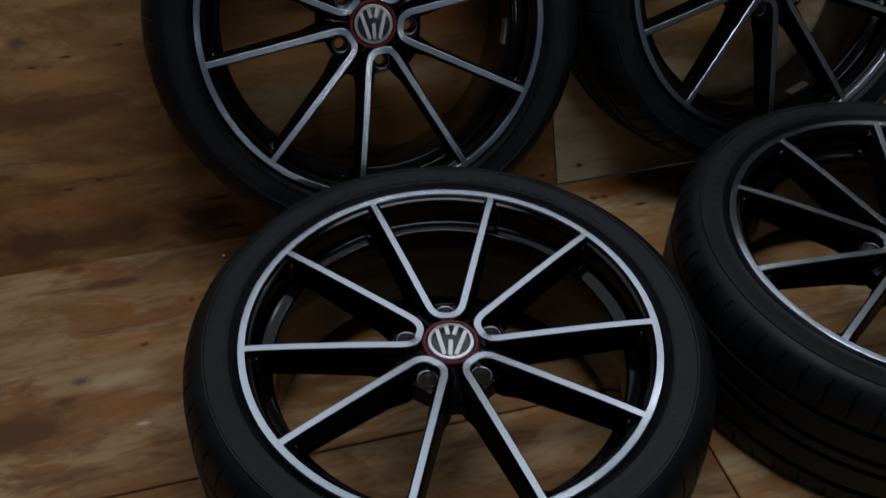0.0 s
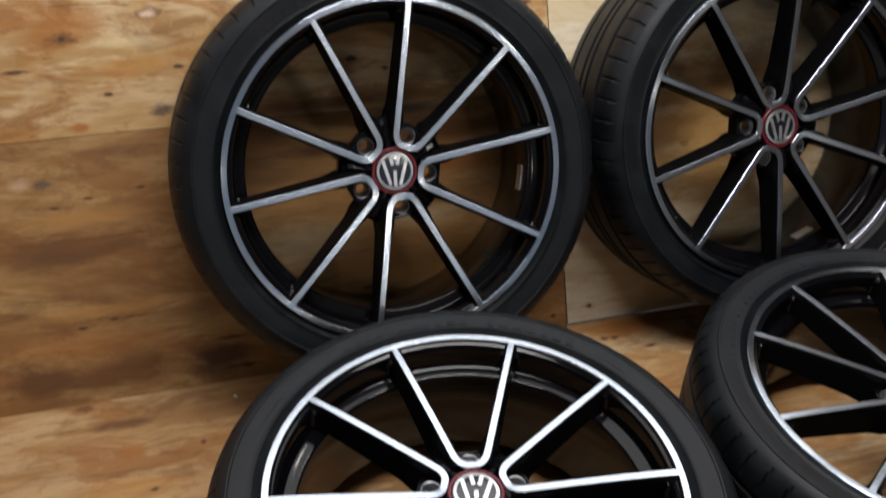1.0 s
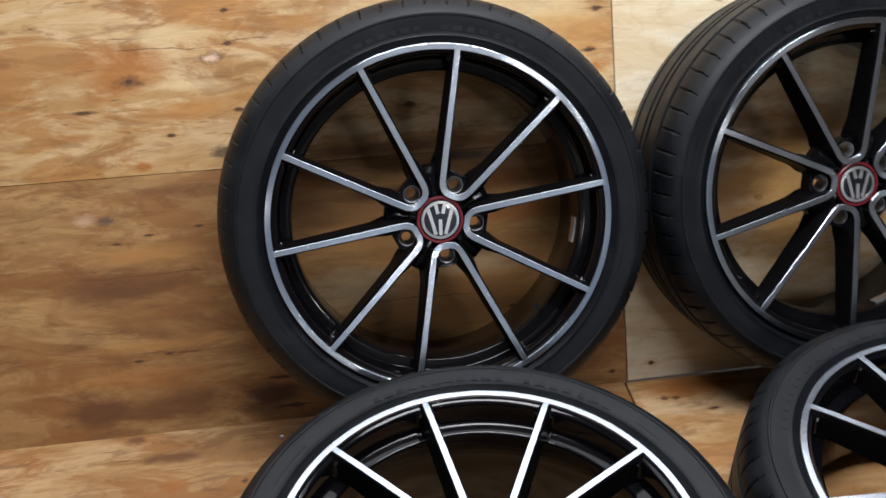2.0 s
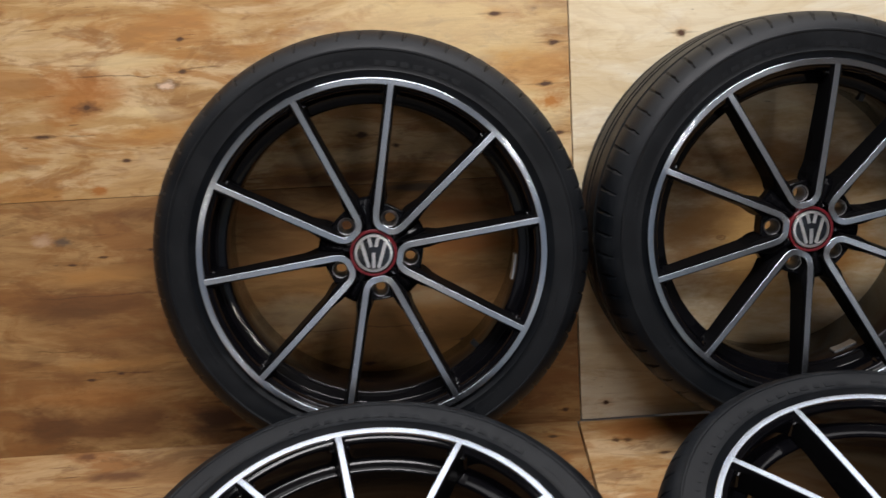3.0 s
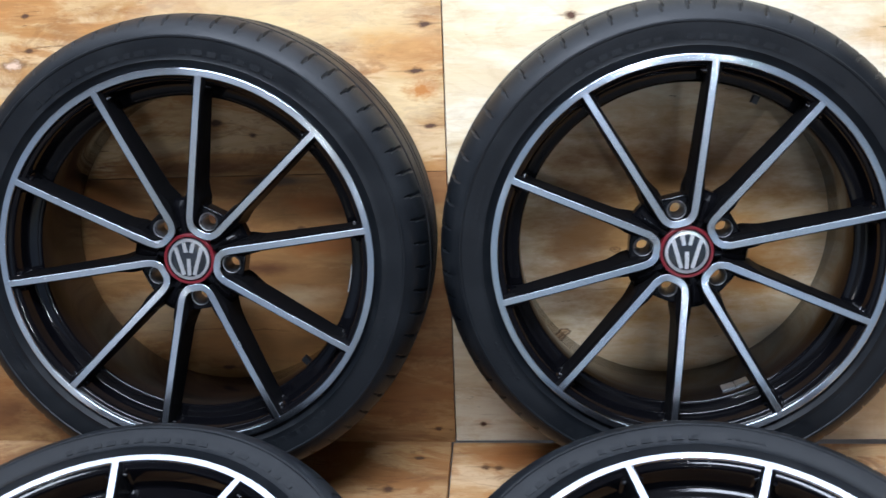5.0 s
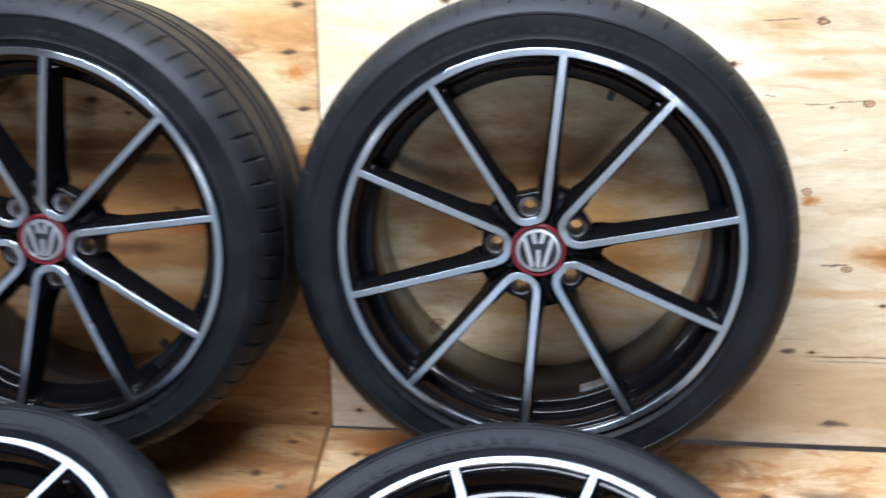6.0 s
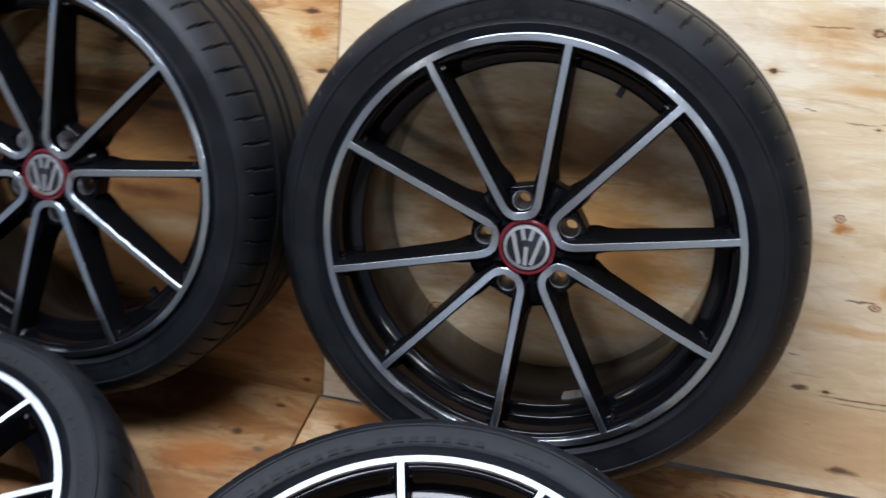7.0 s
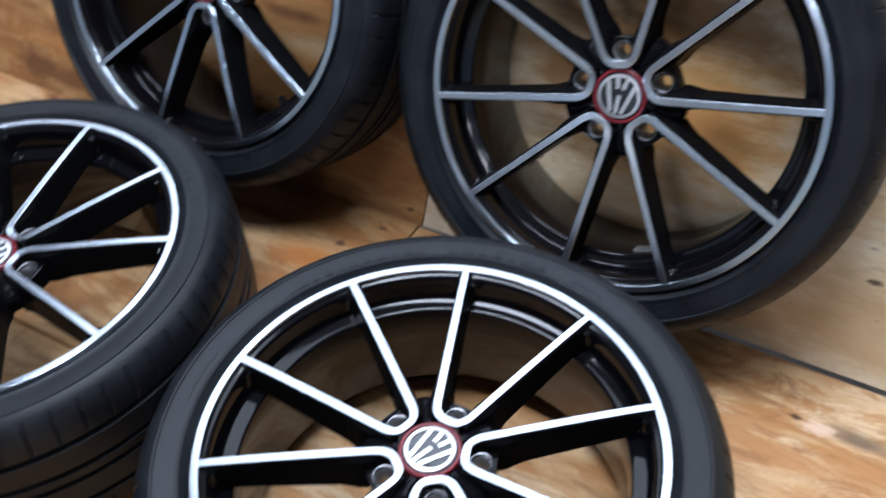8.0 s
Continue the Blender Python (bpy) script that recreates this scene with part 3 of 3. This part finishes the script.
def foot_mesh(a, side):
    """The rounded fillet where a spoke runs into the barrel."""
    bm = bmesh.new()
    mid = ARM_OUT * 0.962
    d = Vector((mid.x * side, mid.y)).normalized()
    across = Vector((d.y, -d.x))
    rows = []
    for i in range(9):
        o = -0.0135 + 0.027 * i / 8
        h = 1 - 0.75 * (abs(o) / 0.0135) ** 2
        row = []
        for k in range(6):
            u = np.pi * k / 5
            p = Vector((mid.x * side, mid.y)) + across * o + d * (0.0034 * np.cos(u) * (0.5 + 0.5 * h) + 0.0012)
            row.append(bm.verts.new((*turned(p, a), -0.0125 + 0.0055 * np.sin(u) * h)))
        rows.append(row)
    for r0, r1 in zip(rows, rows[1:]):
        for k in range(5):
            f = bm.faces.new((r0[k], r0[k + 1], r1[k + 1], r1[k]))
            f.smooth = True
    for turn_side in (-1, 1):  # hollow fillets down both flanks of the spoke
        rows = []
        for k in range(7):
            u = np.pi / 2 * k / 6
            row = []
            for j in range(4):
                z = -0.0085 - 0.0092 * j
                half = 0.0066 + 0.0010 * j
                o = half + 0.0075 * (1 - np.cos(u))
                r = 0.2405 - 0.0009 * j - 0.0075 * (1 - np.sin(u))
                p = d * r + across * (o * turn_side)
                row.append(bm.verts.new((*turned(p, a), z)))
            rows.append(row)
        for r0, r1 in zip(rows, rows[1:]):
            for k in range(3):
                bm.faces.new((r0[k], r0[k + 1], r1[k + 1], r1[k])).smooth = True
        corner = bm.verts.new((*turned(d * 0.2412 + across * (0.0060 * turn_side), a), -0.0050))
        for r0, r1 in zip(rows, rows[1:]):
            bm.faces.new((corner, r0[0], r1[0]))
    return bm


def face_path():
    """Middle line of the machined strip: out along one arm, round the lug, out along the other."""
    right = [ARM_IN.lerp(ARM_OUT, k) for k in (1.036 - 0.961 * j / 15 for j in range(16))]
    corner0, ctrl, corner1 = right[-1], Vector((ARM_IN.x - 0.0008, 0.0405)), Vector((0.0050, 0.0400))
    arc = [(1 - u) ** 2 * corner0 + 2 * u * (1 - u) * ctrl + u * u * corner1 for u in (j / 7 for j in range(1, 8))]
    half = right + arc
    return half + [Vector((-p.x, p.y)) for p in reversed(half)]


def strip_mesh(a):
    path = face_path()
    bm = bmesh.new()
    rows = []
    for i, p in enumerate(path):
        q0, q1 = path[max(0, i - 1)], path[min(len(path) - 1, i + 1)]
        d = (q1 - q0).normalized()
        across = Vector((d.y, -d.x))
        r = p.length
        w = 0.0047 - 0.0004 * min(1, (r - 0.04) / 0.2)
        row = []
        for o, dz in ((-w, -0.0030), (-w, -0.0004), (-w * 0.90, 0.0), (0.0, 0.0), (w * 0.90, 0.0), (w, -0.0004), (w, -0.0030)):
            q = turned(p + across * o, a)
            row.append(bm.verts.new((*q, face_z(r) + 0.0003 + dz)))
        rows.append(row)
    for r0, r1 in zip(rows, rows[1:]):
        for j in range(7):
            bm.faces.new((r0[j], r0[(j + 1) % 7], r1[(j + 1) % 7], r1[j]))
    bm.faces.new(rows[0])
    bm.faces.new(rows[-1])
    return bm


def hub_mesh(first):
    bm = bmesh.new()

    def loop(points):
        vs = [bm.verts.new((x, y, -0.034)) for x, y in points]
        return [bm.edges.new((vs[i], vs[(i + 1) % len(vs)])) for i in range(len(vs))]

    edges = []
    outline = []
    for i in range(120):
        f = 2 * np.pi * i / 120
        off = (f - first + np.pi / 5) % (2 * np.pi / 5) - np.pi / 5
        w = abs(off) / (np.pi / 5)
        r = 0.0735 / np.cos(off) if w < 0.5 else 0.0773 - 0.0075 * ((w - 0.5) / 0.5) ** 0.7
        outline.append((r * np.cos(f), r * np.sin(f)))
    edges += loop(outline)
    for k in range(5):
        a = first + k * 2 * np.pi / 5
        cx, cy = 0.056 * np.cos(a), 0.056 * np.sin(a)
        edges += loop([(cx + 0.0105 * np.cos(u), cy + 0.0105 * np.sin(u)) for u in np.linspace(0, 2 * np.pi, 20, endpoint=False)])
    edges += loop([(0.027 * np.cos(u), 0.027 * np.sin(u)) for u in np.linspace(0, 2 * np.pi, 40, endpoint=False)])
    bmesh.ops.triangle_fill(bm, use_beauty=True, edges=edges)
    got = bmesh.ops.extrude_face_region(bm, geom=list(bm.faces))
    for v in got["geom"]:
        if isinstance(v, bmesh.types.BMVert):
            v.co.z -= 0.027
    rim = [e for e in bm.edges if all(v.co.z > -0.035 and v.co.to_2d().length > 0.066 for v in e.verts) and len(e.link_faces) == 2 and any(abs(q.normal.z) < 0.5 for q in e.link_faces)]
    bmesh.ops.bevel(bm, geom=rim, offset=0.0030, segments=3, affect="EDGES")
    return bm


def web_mesh(a):
    """The black ridged web between two neighbouring pairs, from the cap outwards."""
    bm = bmesh.new()
    rows = []
    for r, w, top, ridge in ((0.0330, 0.0080, -0.0240, 0.0), (0.0460, 0.0085, -0.0240, 0.0015), (0.0600, 0.0110, -0.0250, 0.0020), (0.0720, 0.0130, -0.0280, 0.0020), (0.0800, 0.0140, -0.0340, 0.0010), (0.0830, 0.0130, -0.0400, 0.0)):
        row = []
        for o, z in ((-w, top - 0.004), (-w * 0.4, top), (0, top + ridge), (w * 0.4, top), (w, top - 0.004), (w, -0.058), (-w, -0.058)):
            row.append(bm.verts.new((*turned((o, r), a), z)))
        rows.append(row)
    for r0, r1 in zip(rows, rows[1:]):
        for j in range(7):
            bm.faces.new((r0[j], r0[(j + 1) % 7], r1[(j + 1) % 7], r1[j]))
    bm.faces.new(rows[0])
    bm.faces.new(rows[-1])
    return bm


def pad_edge_mesh(a):
    """The rounded raised edge along the outside of a lug pad."""
    bm = bmesh.new()
    rows = []
    for i in range(13):
        f = radians(-15 + 30 * i / 12)
        mid = 0.0722 / np.cos(f)
        thick = 0.0017 * (1 - (abs(i - 6) / 6) ** 4) + 0.0003
        rows.append([bm.verts.new(((mid + thick * np.cos(u)) * np.cos(a + f), (mid + thick * np.cos(u)) * np.sin(a + f), -0.0342 + thick * np.sin(u) * 1.3)) for u in (np.pi * k / 6 for k in range(7))])
    for p, q in zip(rows, rows[1:]):
        for k in range(6):
            bm.faces.new((p[k], p[k + 1], q[k + 1], q[k])).smooth = True
    return bm


def arc_box(r0, r1, a0, a1, z0, z1, n=6):
    bm = bmesh.new()
    rows = []
    for i in range(n + 1):
        a = a0 + (a1 - a0) * i / n
        rows.append([bm.verts.new((r * np.cos(a), r * np.sin(a), z)) for r, z in ((r0, z0), (r1, z0), (r1, z1), (r0, z1))])
    for p, q in zip(rows, rows[1:]):
        for j in range(4):
            bm.faces.new((p[j], p[(j + 1) % 4], q[(j + 1) % 4], q[j]))
    bm.faces.new(rows[0])
    bm.faces.new(rows[-1])
    return bm


def marking_mesh():
    """Raised bars in place of the moulded words on the sidewall."""
    bm = bmesh.new()

    def bar(a, half, r0, r1):
        z = TYRE_MID + 0.1146
        low = [(r0, a - half), (r0, a + half), (r1, a + half), (r1, a - half)]
        vs = [bm.verts.new((r * np.cos(b), r * np.sin(b), z + dz)) for dz in (0.0, 0.0007) for r, b in low]
        for f in ((0, 1, 2, 3), (4, 5, 6, 7), (0, 1, 5, 4), (1, 2, 6, 5), (2, 3, 7, 6), (3, 0, 4, 7)):
            bm.faces.new([vs[i] for i in f])

    for start, count, step, r0, r1 in ((72, 7, 4.0, 0.2755, 0.2895), (104, 11, 3.6, 0.2755, 0.2895), (252, 7, 4.0, 0.2755, 0.2895), (284, 11, 3.6, 0.2755, 0.2895), (55, 5, 2.0, 0.2790, 0.2860),
                                       (165, 9, 1.7, 0.2790, 0.2850), (345, 9, 1.7, 0.2790, 0.2850), (210, 8, 1.7, 0.2790, 0.2850)):
        for k in range(count):
            bar(radians(start + k * step), radians(step * (0.30, 0.36, 0.24, 0.34)[k % 4]), r0, r1)
    return bm


def bar_box(x0, y0, x1, y1, w, z0, z1):
    bm = bmesh.new()
    d = Vector((x1 - x0, y1 - y0)).normalized()
    n = Vector((d.y, -d.x)) * w
    pts = [(x0 + n.x, y0 + n.y), (x1 + n.x, y1 + n.y), (x1 - n.x, y1 - n.y), (x0 - n.x, y0 - n.y)]
    vs = [bm.verts.new((x, y, z)) for z in (z0, z1) for x, y in pts]
    for f in ((0, 1, 2, 3), (4, 5, 6, 7), (0, 1, 5, 4), (1, 2, 6, 5), (2, 3, 7, 6), (3, 0, 4, 7)):
        bm.faces.new([vs[i] for i in f])
    return bm


seat_mesh = lathe("lug_seat", [(0.0078, -0.0605), (0.0078, -0.0420), (0.0098, -0.0370), (0.0118, -0.0325), (0.0126, -0.0322), (0.0130, -0.0345)], 28, seat_metal)
cap_mesh = lathe("centre_cap", [(0.0, -0.0188), (0.012, -0.0189), (0.024, -0.0194), (0.0300, -0.0202), (0.0302, -0.034)], 64, cap_black)
red_mesh = lathe("red_ring", [(0.0308, -0.0230), (0.0312, -0.0198), (0.0340, -0.0196), (0.0352, -0.0205), (0.0356, -0.034)], 64, red)
ring_mesh = lathe("emblem_ring", [(0.0242, -0.0195), (0.0246, -0.0180), (0.0282, -0.0184), (0.0290, -0.0200)], 64, chrome)


def build_wheel(label, m, first, cap_turn, weights, valve_at):
    """first: angle of one lug. cap_turn: turn of the cap's emblem. weights: (middle, half width) of the balance weights."""
    wheel = new("alloy_wheel")
    wheel.matrix_basis = m
    tagged(wheel, label, "wheel", "four alloy wheels")
    tyre = piece("tyre", tyre_mesh, wheel, pose(0, 0, 0, 0, 0, np.degrees(first)), "black low-profile rubber tyre")
    mark = part("sidewall_marking", marking_mesh(), rubber, tyre)
    tagged(mark, kind="stuff")
    mark.matrix_basis = pose(0, 0, 0, 0, 0, -np.degrees(first))
    barrel = piece("barrel", barrel_mesh, wheel, None, "gloss black rim barrel")
    piece("rim_lip", lip_mesh, wheel, None, "machined bare aluminium rim edge")
    hub = part("hub", hub_mesh(first), hub_black, wheel)
    for k in range(5):
        a = first + k * 2 * np.pi / 5
        for side in (-1, 1):
            part("spoke", spoke_mesh(a, side), spoke_black, wheel)
            part("spoke_foot", foot_mesh(a, side), gloss_black, wheel)
        part("spoke_face", strip_mesh(a), spoke_metal, wheel, "machined bare aluminium strip")
        part("web", web_mesh(a + np.pi / 5), hub_black, hub)
        part("pad_edge", pad_edge_mesh(a), gloss_black, hub)
        piece("lug_seat", seat_mesh, hub, pose(0.056 * np.cos(a), 0.056 * np.sin(a), 0), "worn bare metal lug seat")
    cap = piece("centre_cap", cap_mesh, wheel, pose(0, 0, 0, 0, 0, cap_turn), "black centre cap with silver emblem")
    piece("red_ring", red_mesh, cap, None, "dark red ring")
    piece("emblem_ring", ring_mesh, cap)
    for x0, y0, x1, y1 in ((-0.0180, 0.0165, -0.0072, -0.0215), (0.0072, -0.0215, 0.0180, 0.0165), (0.0, -0.0225, 0.0, 0.0010), (-0.0068, 0.0230, -0.0035, 0.0095), (0.0035, 0.0095, 0.0068, 0.0230)):
        part("emblem_bar", bar_box(x0, y0, x1, y1, 0.0026, -0.0200, -0.0178), chrome, cap)
    for middle, half in weights:
        part("balance_weight", arc_box(0.2170, 0.2210, radians(middle - half), radians(middle + half), -0.078, -0.060), lead, barrel, "silver stick-on balance weight")
    valve = part("valve_stem", bar_box(0.2190, 0.0, 0.2080, 0.0, 0.0040, -0.056, -0.046), rubber, barrel)
    valve.matrix_basis = pose(0, 0, 0, 0, 0, valve_at)
    return wheel


def wheel_pose(key):
    return pose(*WHEELS[key])


LUG0, LUG1 = radians(72), radians(108)  # middles of the pairs, by which way up a wheel stands
build_wheel("upright black alloy wheel with machined spokes leaning on honey-coloured plywood", wheel_pose("A"), LUG0, 8, [(0.0, 5.2)], -36)
build_wheel("upright black alloy wheel with machined spokes leaning on pale plywood", wheel_pose("B"), LUG1, 5, [(-66.7, 2.4), (-61.6, 2.4)], 71)
build_wheel("black alloy wheel with machined spokes lying flat before the honey-coloured board", wheel_pose("C"), LUG1, 10, [], -71)
build_wheel("black alloy wheel with machined spokes lying flat before the pale board", wheel_pose("D"), LUG0, -40, [], 250)


# ---- small things ----
def build_screw(x, y):
    head = lathe("screw", [(0.0, 0.0062), (0.0012, 0.0061), (0.0014, 0.0052), (0.0030, 0.0058), (0.0036, 0.0048), (0.0034, 0.0040), (0.0018, 0.0020), (0.0016, 0.0)], 20, chrome)
    ob = new("screw", head)
    ob.matrix_basis = pose(x, y, 0.0)
    return tagged(ob, "small silver screw standing in the brown plywood floor", "screw")


build_screw(-0.226, -0.048)
